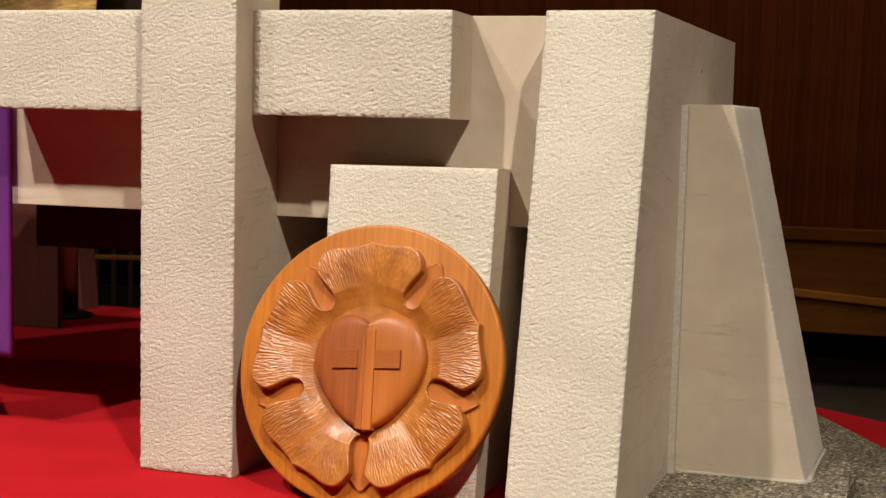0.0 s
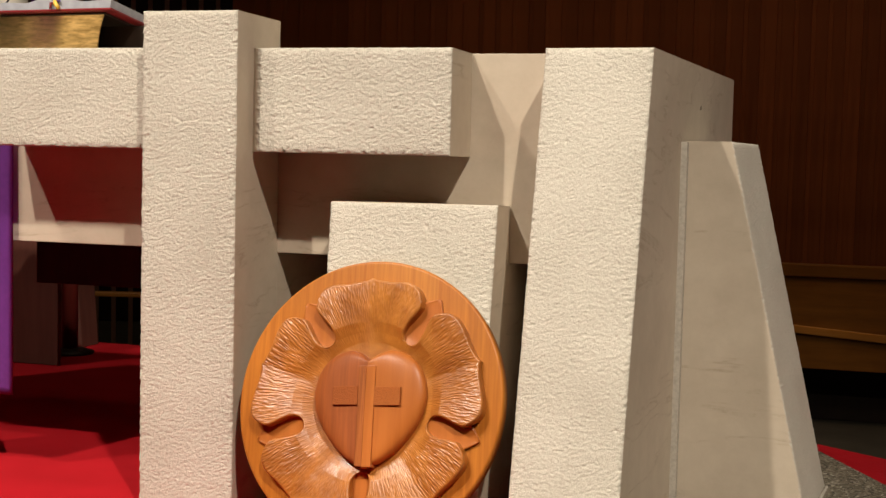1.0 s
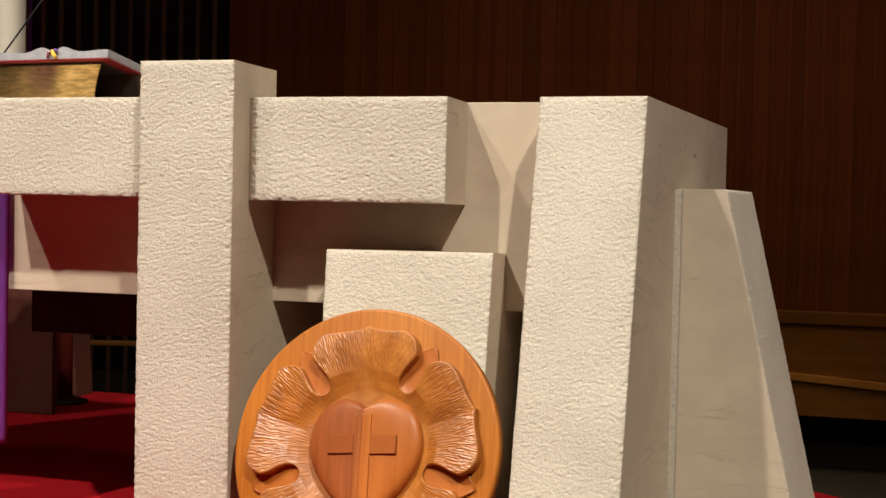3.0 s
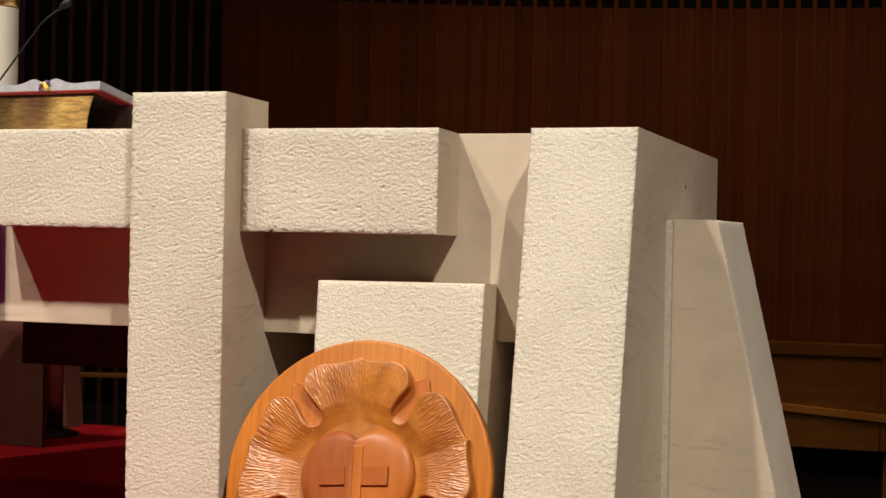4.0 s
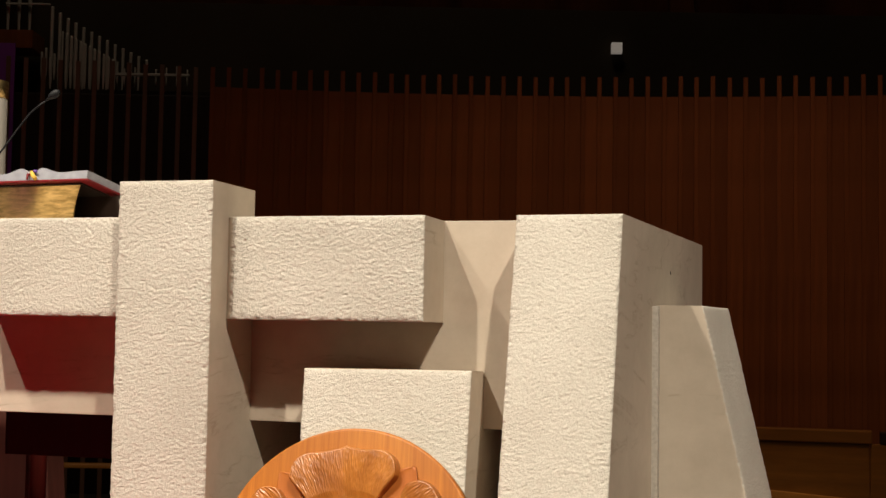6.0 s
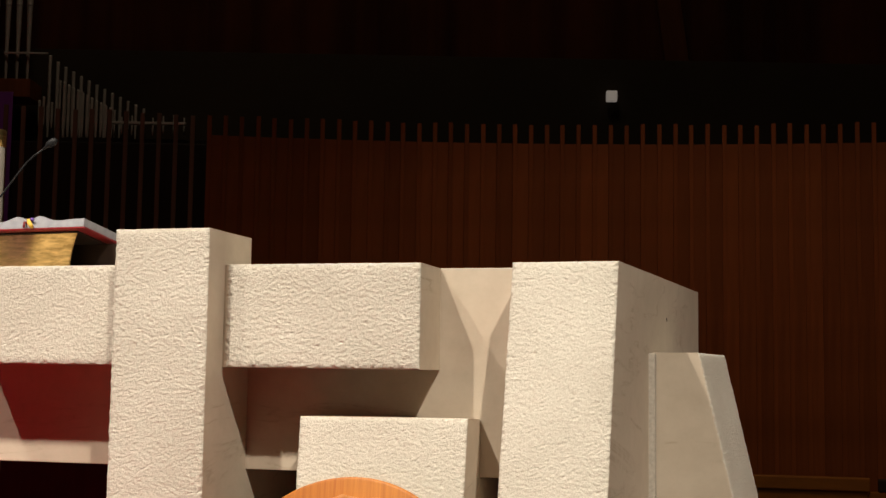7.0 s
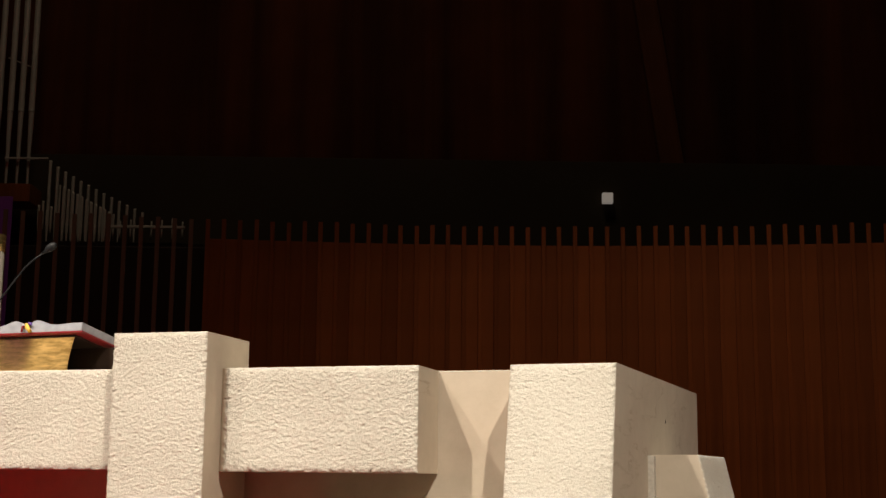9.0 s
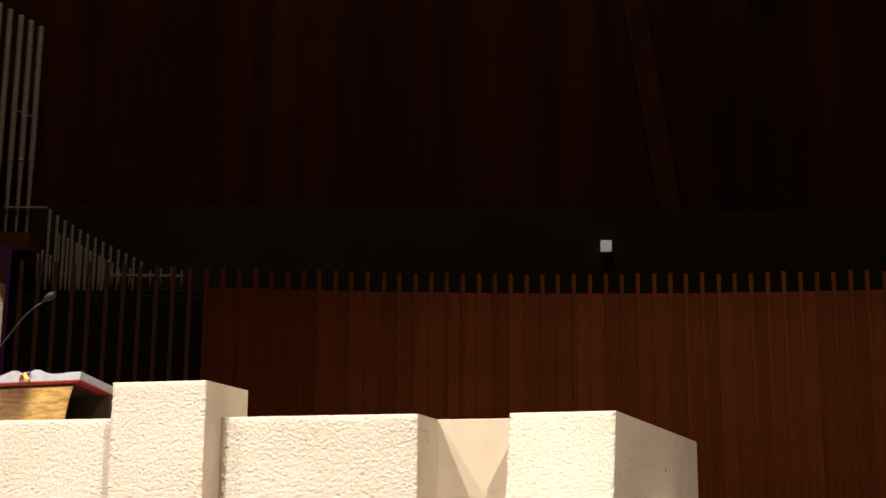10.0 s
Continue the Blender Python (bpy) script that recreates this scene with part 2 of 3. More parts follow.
def lathe(profile, seg=24, cap=True):
    """A turned solid from (radius, height) pairs."""
    bm = bmesh.new()
    rings = [[bm.verts.new((r * math.cos(2 * math.pi * k / seg), r * math.sin(2 * math.pi * k / seg), z)) for k in range(seg)] for r, z in profile]
    for a, b in zip(rings, rings[1:]):
        for k in range(seg):
            f = bm.faces.new((a[k], a[(k + 1) % seg], b[(k + 1) % seg], b[k]))
            f.smooth = True
    if cap:
        bm.faces.new(rings[0][::-1]), bm.faces.new(rings[-1])
    return bm


def tube(points, radius, seg=10):
    bm = bmesh.new()
    pts = [Vector(p) for p in points]
    rings = []
    for i, p in enumerate(pts):
        d = (pts[min(i + 1, len(pts) - 1)] - pts[max(i - 1, 0)]).normalized()
        u = d.cross(Vector((0.3, 0.9, 0.1))).normalized()
        w = d.cross(u)
        r = radius[i] if isinstance(radius, (list, tuple)) else radius
        rings.append([bm.verts.new(p + r * (u * math.cos(2 * math.pi * k / seg) + w * math.sin(2 * math.pi * k / seg))) for k in range(seg)])
    for a, b in zip(rings, rings[1:]):
        for k in range(seg):
            f = bm.faces.new((a[k], a[(k + 1) % seg], b[(k + 1) % seg], b[k]))
            f.smooth = True
    bm.faces.new(rings[0][::-1]), bm.faces.new(rings[-1])
    return bm


def hewn(front, back, step=0.0018, depth=0.0016, seed=0.0, worn=0.0045, margin=0.0):
    """A stone with one bush-hammered face (corners: lower left, lower right, upper right, upper left, seen from outside)
    and sawn sides that run to the four back corners. Material 0: the rough face, 1: the sawn sides.
    margin: width of a smoother dressed strip along the face's right edge."""
    f = [Vector(p) for p in front]
    k = [Vector(p) for p in back]
    nu = max(2, int((f[1] - f[0]).length / step))
    nv = max(2, int((f[3] - f[0]).length / step))
    wide, high = (f[1] - f[0]).length, (f[3] - f[0]).length
    out = (f[1] - f[0]).cross(f[3] - f[0]).normalized()
    off = Vector((seed * 7.1, seed * 3.7, seed * 5.3))
    bm = bmesh.new()
    rows = []
    for j in range(nv + 1):
        row = []
        for i in range(nu + 1):
            u, v = i / nu, j / nv
            p = f[0] * (1 - u) * (1 - v) + f[1] * u * (1 - v) + f[2] * u * v + f[3] * (1 - u) * v
            q = p + off
            # blows of the hammer leave lumps and pits a little wider than high
            w = Vector((q.x * 0.8, q.y * 0.8, q.z * 1.2))
            h = noise.noise(w * 100) * 0.3 + noise.noise(w * 190 + Vector((3, 8, 1))) * 0.65 + noise.noise(q * 350) * 0.55 + noise.noise(q * 12) * 0.25
            pit = max(0.0, noise.noise(w * 185 + Vector((9, 4, 2))) + 0.3 * noise.noise(q * 60) - 0.31) * 2.3
            e = min(u * wide, (1 - u) * wide, v * high, (1 - v) * high)
            chip = max(0.0, noise.noise(q * 115 + Vector((2, 6, 5))) + 0.12)
            drop = worn * (math.exp(-e / 0.0045) * (0.5 + 0.9 * abs(noise.noise(q * 70))) + 0.9 * chip * math.exp(-e / 0.006))
            calm = 1.0 if not margin else 0.3 + 0.7 * min(1.0, max(0.0, ((1 - u) * wide - margin) / 0.006))
            row.append(bm.verts.new(p + out * (calm * depth * (h - pit) - drop)))
        rows.append(row)
    for j in range(nv):
        for i in range(nu):
            fc = bm.faces.new((rows[j][i], rows[j][i + 1], rows[j + 1][i + 1], rows[j + 1][i]))
            fc.smooth = True
    # a narrow chipped arris, then flat sawn sides
    kb = [bm.verts.new(p) for p in k]
    cut = [a + (b - a) * min(0.5, 0.007 / (b - a).length) for a, b in zip(f, k)]
    cv = [bm.verts.new(p) for p in cut]
    sides = [(rows[0], 0, 1), ([r[-1] for r in rows], 1, 2), (rows[-1][::-1], 2, 3), ([r[0] for r in rows][::-1], 3, 0)]
    for edge, a, b in sides:
        n = len(edge) - 1
        line = [cv[a]] + [bm.verts.new(cut[a].lerp(cut[b], i / n)) for i in range(1, n)] + [cv[b]]
        for i in range(n):
            fc = bm.faces.new((edge[i + 1], edge[i], line[i], line[i + 1]))
            fc.material_index, fc.smooth = 1, True
        fc = bm.faces.new(line[::-1] + [kb[a], kb[b]])
        fc.material_index = 1
    fc = bm.faces.new((kb[0], kb[3], kb[2], kb[1]))
    fc.material_index = 1
    return bm


# ---- setting ----
FLOOR_LOW = -0.42
tagged(part("floor", box((-16, -14, -0.95), (14, 14, -0.85)), GREY_FLOOR), "grey floor of the dim hall", "floor", kind="structure")
tagged(part("choir_floor", box((-12, 3.0, -0.85), (10, 13.5, FLOOR_LOW)), GREY_FLOOR), "dark grey choir floor behind the altar", "floor", kind="structure")
# carpeted platform; its right rear edge runs past the altar
plat = [(-6.5, 1.75), (-0.6, 1.75), (-0.6, 4.76), (-6.5, 4.76)]
tagged(part("platform_carpet", prism(plat, -0.85, 0.0), CARPET), "bright red carpet on the altar platform", "carpet", kind="structure")
edge_carpet = [(-0.595, 4.105), (-0.064, 4.06), (0.1155, 3.66), (0.6, 2.6), (0.95, 1.75), (1.5, 1.75), (1.5, 3.0), (0.123, 4.02), (-0.067, 4.16), (-0.595, 4.5)]
tagged(part("edge_carpet", prism(edge_carpet, -0.85, -0.06), CARPET), "red carpet strip round the stone plinth", "carpet", kind="structure")
tagged(part("plinth_step", prism([(-0.595, 1.75), (0.946, 1.75), (0.596, 2.6), (0.112, 3.66), (-0.068, 4.056), (-0.595, 4.1)], -0.84, -0.055, 0.008), GRANITE), "lower tier of grey-brown aggregate stone", "plinth", kind="structure")
tagged(part("platform_step", prism([(-7.0, 1.2), (1.1, 1.2), (1.1, 1.75), (-7.0, 1.75)], -0.85, -0.42, 0.01), CARPET), "red carpeted step before the platform", "step", kind="structure")

hall = [("wall_back", (-12, 13.2, -0.9), (10, 13.5, 14)), ("wall_left", (-12.3, -14, -0.9), (-12, 13.5, 14)), ("wall_right", (10, -14, -0.9), (10.3, 13.5, 14)), ("wall_front", (-12, -14.3, -0.9), (10, -14, 14))]
for nm, lo, hi in hall:
    tagged(part(nm, box(lo, hi), HALL_DARK), "dark brown hall wall", "wall", kind="structure")
tagged(part("ceiling", box((-12, -14, 14), (10, 13.5, 14.3)), HALL_DARK), "dark hall ceiling", "ceiling", kind="structure")

# ---- altar ----
altar = thing("altar", "cream limestone altar with bush-hammered cross-shaped front stones", "altar")
AP = 2.7775


def block(x0, x1, y0, y1, z0, z1, name, label, seed, margin=0.0):
    return part(name, hewn([(x0, y0, z0), (x1, y0, z0), (x1, y0, z1), (x0, y0, z1)],
                           [(x0, y1, z0), (x1, y1, z0), (x1, y1, z1), (x0, y1, z1)], seed=seed, margin=margin), (ROUGH, SAWN), altar, label)


def chamfered_beam(x0, x1, y0, y1, z0, z1, side, seed):
    """A crossbeam whose left front edge is dressed back to a splay of width side, then runs straight back."""
    bm = hewn([(x0, y0, z0), (x1, y0, z0), (x1, y0, z1), (x0, y0, z1)],
              [(x0 - side, y0 + 0.017, z0), (x1, y0 + 0.017, z0), (x1, y0 + 0.017, z1), (x0 - side, y0 + 0.017, z1)], seed=seed)
    old = set(bm.faces)
    hexa(bm, (x0 - side, y0 + 0.0172, z0), (x1, y1, z1))
    for fc in bm.faces:
        if fc not in old:
            fc.material_index = 1
    return part("crossbeam", bm, (ROUGH, SAWN), altar, "rough-faced arm of the cross")


block(-1.464, -1.243, 2.555, AP - 0.003, 0.001, 1.071, "upright", "rough-faced upright of the cross", 1)
block(-1.908, -1.466, 2.628, AP - 0.003, 0.78, 1.0, "crossbeam", "rough-faced arm of the cross", 2, margin=0.012)
chamfered_beam(-1.227, -0.7945, 2.621, AP - 0.003, 0.7779, 0.9985, 0.0153, 3)
part("upright_web", box((-1.455, AP - 0.002, 0.001), (-1.2435, 3.54, 0.5515), 0.002), SAWN, altar, "sawn stone web under the table block")
part("mensa", box((-2.9, AP, 0.552), (-0.60, 3.55, 0.999), 0.002), SAWN, altar, "smooth sawn limestone table block")
# low stone behind the plaque and the battered right pier
part("low_stone", hewn([(-1.052, 2.545, 0.001), (-0.70, 2.545, 0.001), (-0.700, 2.66, 0.679), (-1.069, 2.66, 0.676)],
                       [(-1.052, AP - 0.003, 0.001), (-0.70, AP - 0.003, 0.001), (-0.703, AP - 0.003, 0.675), (-1.069, AP - 0.003, 0.675)], seed=4), (ROUGH, SAWN), altar, "low rough-faced stone")
part("low_web", box((-1.05, AP - 0.002, 0.001), (-0.702, 3.54, 0.5515), 0.002), SAWN, altar, "sawn stone web under the table block")
part("pier", hewn([(-0.6175, 2.455, 0.001), (-0.402, 2.450, 0.001), (-0.388, 2.645, 1.0), (-0.6075, 2.655, 1.0)],
                  [(-0.600, 3.63, 0.001), (-0.318, 3.63, 0.001), (-0.318, 3.63, 1.0), (-0.600, 3.63, 1.0)], seed=5), (ROUGH, SAWN), altar, "tall battered rough-faced pier")
part("wing_stone", hewn([(-0.069, 2.983, 0.001), (-0.0377, 3.33, 0.001), (-0.222, 3.262, 0.8245), (-0.257, 2.983, 0.8245)],
                        [(-0.3575, 2.983, 0.001), (-0.33, 3.33, 0.001), (-0.33, 3.262, 0.8245), (-0.3615, 2.983, 0.8245)], seed=6, depth=0.0015, worn=0.0035), (ROUGH, SAWN), altar, "tapered wing stone with a rough edge")
part("mortar_joint", box((-0.385, 2.952, 0.001), (-0.3525, 2.9822, 0.822), 0.003), MORTAR, altar, "pale mortar joint")
bead = [(-0.352 + 0.283 * k / 24, 2.9795 + 0.0015 * math.sin(k * 2.3), 0.004) for k in range(25)] + [(-0.066 + 0.031 * k / 24, 2.982 + 0.345 * k / 24, 0.004) for k in range(1, 25)]
part("mortar_bead", tube(bead, [0.0035 + 0.0045 * abs(noise.noise(Vector((k * 0.7, 3, 0)))) + 0.005 * math.exp(-((k - 26) / 5) ** 2) for k in range(len(bead))], 8), MORTAR, altar, "ragged pale mortar bead")
plug = part("plug_hole", lathe([(0.0045, 0.0), (0.004, 0.0012), (0.001, 0.0004)], 14), BLACK, altar, "small dark plug hole")
plug.matrix_world = Matrix.Translation((-0.3507, 3.165, 0.905)) @ pose(0, 0, 0, 0, 90, 4)
# rear apron coloured near black to stand for the shade under the mensa
part("rear_apron", box((-2.40, 3.56, 0.365), (-0.62, 3.62, 0.99), 0.003), DARK_WOOD_AND_SHADE, altar, "rear apron coloured near black for shade under the altar")
# added panel that hides lit carpet and carries the same painted shade
part("rear_shade_panel", box((-1.75, 3.565, 0.001), (-0.62, 3.615, 0.364), 0.003), DARK_WOOD_AND_SHADE, altar)
part("rear_leg", box((-2.9, 2.9, 0.001), (-2.62, 3.55, 0.55), 0.004), SAWN, altar)
tagged(part("plinth", prism([(-0.594, 2.0), (0.0, 2.0), (0.02, 2.95), (0.04, 3.2), (-0.04, 3.5), (-0.06, 3.8), (-0.594, 3.8)], -0.2, 0.004, 0.016), GRANITE), "grey-brown exposed aggregate plinth under the altar", "plinth", kind="structure")

# ---- carved plaque ----
R = 0.2911
plaque = thing("wooden_plaque", "round varnished wooden plaque carved with rose, heart and cross", "plaque")
plaque.matrix_world = pose(-0.929, 2.5276, 0.0, 0, 0, -4.35) @ pose(0, 0, R * math.cos(radians(16.73)), 90 - 16.73, 0, 0) @ pose(0, 0, 0, 0, 0, 5.09)
# local axes: x right, y up the disc, z towards the viewer; the disc's face is z = 0
part("disc", lathe([(R - 0.012, -0.030), (R - 0.001, -0.027), (R, -0.006), (R - 0.0012, -0.002), (R - 0.004, -0.0002), (R - 0.006, 0.0), (0.001, 0.0)], 160), DISC_WOOD, plaque)
RC = Vector((0.0117 * R, -0.010 * R, 0))


def gap(r):
    """Half the opening between two petals, in degrees, at r plaque radii: closed near the heart, a round notch, then a narrower slit."""
    if r < 0.492:
        return 0.0
    if r < 0.56:
        return 7.0 * math.sqrt(max(0.0, 1 - ((0.56 - r) / 0.068) ** 2))
    return 4.2 + 2.8 * (0.5 + 0.5 * math.cos(min(1.0, (r - 0.56) / 0.19) * math.pi))


def petal_rim(s, seed):
    """Outer radius of a petal at s, from -1 to 1 across it: a small point in the middle, two lobes, rounded corners."""
    a = abs(s)
    rim = 0.846 + 0.030 * math.exp(-a / 0.09) + 0.026 * math.exp(-((a - 0.66) / 0.22) ** 2)
    rim -= 0.092 * (max(0.0, a - 0.72) / 0.28) ** 2.3
    return rim + 0.005 * noise.noise(Vector((s * 4, seed, 0)))


def petal_mesh(turn, seed):
    """A concave petal: a trough along its axis, rising outwards and towards its curled sides, grooved by the gouge."""
    bm = bmesh.new()
    nu, nv = 280, 140
    top = []
    for j in range(nv + 1):
        k = j / nv
        row = []
        for i in range(nu + 1):
            s = 2 * i / nu - 1
            rim = petal_rim(s, seed)
            r = 0.28 + k * (rim - 0.28)
            half = 36 - gap(r)
            a = radians(turn + s * half)
            rise = min(1.0, max(0.0, (r - 0.36) / 0.46))
            rise = rise * rise * (3 - 2 * rise)
            side = min(1.0, max(0.0, (r - 0.42) / 0.14))
            z = 0.003 + 0.014 * rise + (0.007 * abs(s) ** 1.6 + 0.0085 * (1 - math.exp(-3 * (math.sqrt(s * s + 0.002) - 0.045)))) * side
            z += 0.0014 * noise.noise(Vector((s * 2.6, r * 6, seed * 1.7))) * rise
            d = s * half
            bend = 2.4 * noise.noise(Vector((d * 0.14, r * 5, seed)))
            grain = noise.noise(Vector((d * 1.35 + bend, r * 14, seed * 3.1))) * 0.0011 + noise.noise(Vector((d * 2.3 + bend, r * 30, seed))) * 0.0008
            slit = (1 - abs(s)) * half * r * radians(1) * R if r > 0.492 else 1.0
            near = min(slit, (rim - r) * R) / 0.0042
            z += grain * (0.25 + 0.75 * rise) * min(1.0, 0.2 + near * 0.5)
            z -= 0.0035 * max(0.0, 1 - near) ** 2
            row.append(bm.verts.new((R * r * math.sin(a) + RC.x, R * r * math.cos(a) + RC.y, max(z, 0.0015))))
        top.append(row)
    for j in range(nv):
        for i in range(nu):
            f = bm.faces.new((top[j][i], top[j + 1][i], top[j + 1][i + 1], top[j][i + 1]))
            f.smooth = True
    border = [r[0] for r in top] + top[-1][1:] + [r[-1] for r in top[-2::-1]]
    low = [bm.verts.new((v.co.x, v.co.y, -0.002)) for v in border]
    for a, b, c, d in zip(border, border[1:], low[1:], low):
        bm.faces.new((a, d, c, b))
    bmesh.ops.recalc_face_normals(bm, faces=list(bm.faces))
    return bm


for n in range(5):
    part("petal", petal_mesh(72 * n, n + 1.0), PETAL_WOOD, plaque, "chisel-grooved carved rose petal" if n == 0 else "")


def sepal_mesh(turn):
    """A pointed leaf that lies between two petals."""
    bm = bmesh.new()
    rows = []
    n = 18
    for j in range(n + 1):
        r = 0.478 + 0.397 * j / n
        half = 0.092 if r < 0.79 else 0.005 + 0.087 * (0.875 - r) / 0.085
        row = []
        for i in range(9):
            s = i / 4 - 1
            z = 0.0045 + 0.001 * (1 - abs(s)) + 0.004 * max(0.0, (0.56 - r) / 0.08) ** 2 + 0.002 * s * s
            x, y = s * half * R, r * R
            a = radians(turn)
            row.append(bm.verts.new((x * math.cos(a) + y * math.sin(a) + RC.x, -x * math.sin(a) + y * math.cos(a) + RC.y, max(z, 0.001))))
        rows.append(row)
    for a, b in zip(rows, rows[1:]):
        for i in range(8):
            bm.faces.new((a[i], b[i], b[i + 1], a[i + 1])).smooth = True
    border = [q[0] for q in rows] + rows[-1][1:] + [q[-1] for q in rows[-2::-1]]
    low = [bm.verts.new((v.co.x, v.co.y, -0.002)) for v in border]
    for a, b, c, d in zip(border, border[1:], low[1:], low):
        bm.faces.new((a, d, c, b))
    bmesh.ops.recalc_face_normals(bm, faces=list(bm.faces))
    return bm


for n in range(5):
    part("sepal", sepal_mesh(72 * n + 36), HEART_WOOD, plaque, "smooth pointed sepal" if n == 0 else "")


HX = 0.04
HEART = [(0.0, 0.285), (0.07, 0.345), (0.17, 0.37), (0.29, 0.33), (0.385, 0.235), (0.432, 0.10), (0.432, -0.03), (0.38, -0.17), (0.28, -0.31), (0.15, -0.43), (0.0, -0.50)]


def heart_edge(t):
    """The heart's outline, t from 0 (notch) to 1 (tip), right half, smoothed through a few corners."""
    n = len(HEART) - 1
    i = min(int(t * n), n - 1)
    u = t * n - i
    p = [Vector(HEART[max(0, min(n, i + k))]) for k in (-1, 0, 1, 2)]
    q = 0.5 * (2 * p[1] + (p[2] - p[0]) * u + (2 * p[0] - 5 * p[1] + 4 * p[2] - p[3]) * u * u + (3 * p[1] - p[0] - 3 * p[2] + p[3]) * u ** 3)
    return q.x, q.y


def heart_z(q):
    return 0.012 + 0.020 * math.sqrt(max(0.0, 1 - q ** 4))


def heart_mesh(side):
    bm = bmesh.new()
    nu, nv = 64, 26
    rows = []
    for i in range(nu + 1):
        ex, ey = heart_edge(i / nu)
        cy = 0.285 - 0.785 * i / nu
        row = []
        for j in range(nv + 1):
            q = 1 - (1 - j / nv) ** 1.4
            x, y = ex * q, cy + (ey - cy) * q
            row.append(bm.verts.new(((HX + side * x * 0.96) * R, (y * 0.945 - 0.006) * R, heart_z(q))))
        row.append(bm.verts.new(((HX + side * ex * 0.96) * R, (ey * 0.945 - 0.006) * R, -0.002)))
        rows.append(row)
    for a, b in zip(rows, rows[1:]):
        for j in range(nv + 1):
            bm.faces.new((a[j], b[j], b[j + 1], a[j + 1])).smooth = True
    bmesh.ops.remove_doubles(bm, verts=list(bm.verts), dist=1e-5)
    bmesh.ops.recalc_face_normals(bm, faces=list(bm.faces))
    if sum(f.normal.z for f in bm.faces) < 0:
        bmesh.ops.reverse_faces(bm, faces=list(bm.faces))
    return bm


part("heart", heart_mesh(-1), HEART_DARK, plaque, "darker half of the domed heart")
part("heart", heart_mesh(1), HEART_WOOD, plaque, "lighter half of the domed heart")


def bar_mesh(x0, x1, y0, y1, z0, z1):
    bm = bmesh.new()
    hexa(bm, (x0 * R, y0 * R, z0), (x1 * R, y1 * R, z1), 0.0012)
    return bm


cross = part("cross", bar_mesh(-0.017, 0.037, -0.465, 0.226, 0.012, 0.0352), GRAINED, plaque, "raised cross with stippled arms")
part("ridge", bar_mesh(0.0375, 0.106, -0.47, 0.226, 0.012, 0.0352), HEART_WOOD, cross)
part("arm", bar_mesh(-0.207, -0.0175, -0.046, 0.084, 0.012, 0.0366), STIPPLED_DARK, cross)
part("arm", bar_mesh(0.1065, 0.298, -0.05, 0.078, 0.012, 0.0366), STIPPLED, cross)

# ---- on the altar ----
TURN, LEAN = -6.0, -10.0
stand = thing("book_stand", "bent brushed-brass book stand on the altar top", "book stand")
stand.matrix_world = pose(-1.727, 2.832, 1.0, 0, 0, TURN)


def sheet(profile, x0, x1, thick, taper=0.0):
    """A bent plate: profile of (y, z) pairs swept along x."""
    bm = bmesh.new()
    lines = []
    for off in (0.0, thick):
        for i, (y, z) in enumerate(profile):
            k = z / profile[-1][1] if profile[-1][1] else 0
            lines.append([bm.verts.new((x0, y + off, z)), bm.verts.new((x1 + taper * k * k, y + off, z))])
    n = len(profile)
    for base in (0, n):
        for a, b in zip(range(base, base + n - 1), range(base + 1, base + n)):
            q = (lines[a][0], lines[a][1], lines[b][1], lines[b][0])
            bm.faces.new(q if base == 0 else q[::-1]).smooth = True
    for a, b in zip(range(n - 1), range(1, n)):
        bm.faces.new((lines[a][1], lines[a + n][1], lines[b + n][1], lines[b][1]))
        bm.faces.new((lines[a][0], lines[b][0], lines[b + n][0], lines[a + n][0]))
    bm.faces.new((lines[n - 1][0], lines[n - 1][1], lines[2 * n - 1][1], lines[2 * n - 1][0]))
    bm.faces.new((lines[0][0], lines[n][0], lines[n][1], lines[0][1]))
    return bm


curve = [(0.012 * math.sin(k / 12 * 2.2) + 0.02 * (1 - k / 12) ** 2, 0.105 * k / 12) for k in range(13)]
part("front_plate", sheet(curve, -0.36, -0.034, 0.004, 0.028), BRASS, stand)
# top plate is near black, its colour standing for shade beneath the book
top_plate = part("top_plate", box((-0.36, 0.004, -0.004), (0.0, 0.27, 0.0), 0.001), DARK_WOOD_AND_SHADE, stand, "tilted top plate darkened for shade beneath the book")
top_plate.matrix_world = stand.matrix_world @ pose(0, 0, 0.1045, LEAN, 0, 0)
# dark sheet added to give the stand a shaded inside
part("back_plate", box((-0.36, 0.10, 0.0005), (0.045, 0.106, 0.080), 0.001), DARK_WOOD_AND_SHADE, stand, "dark sheet for the shaded inside of the stand")

book = thing("open_book", "thick open book with red leather cover and grey page edges", "book")
book.matrix_world = pose(-1.699, 2.817, 1.1065, LEAN, 0, TURN)
part("cover", box((-0.345, 0.0, 0.0), (0.0, 0.385, 0.0055), 0.002), RED_COVER, book)


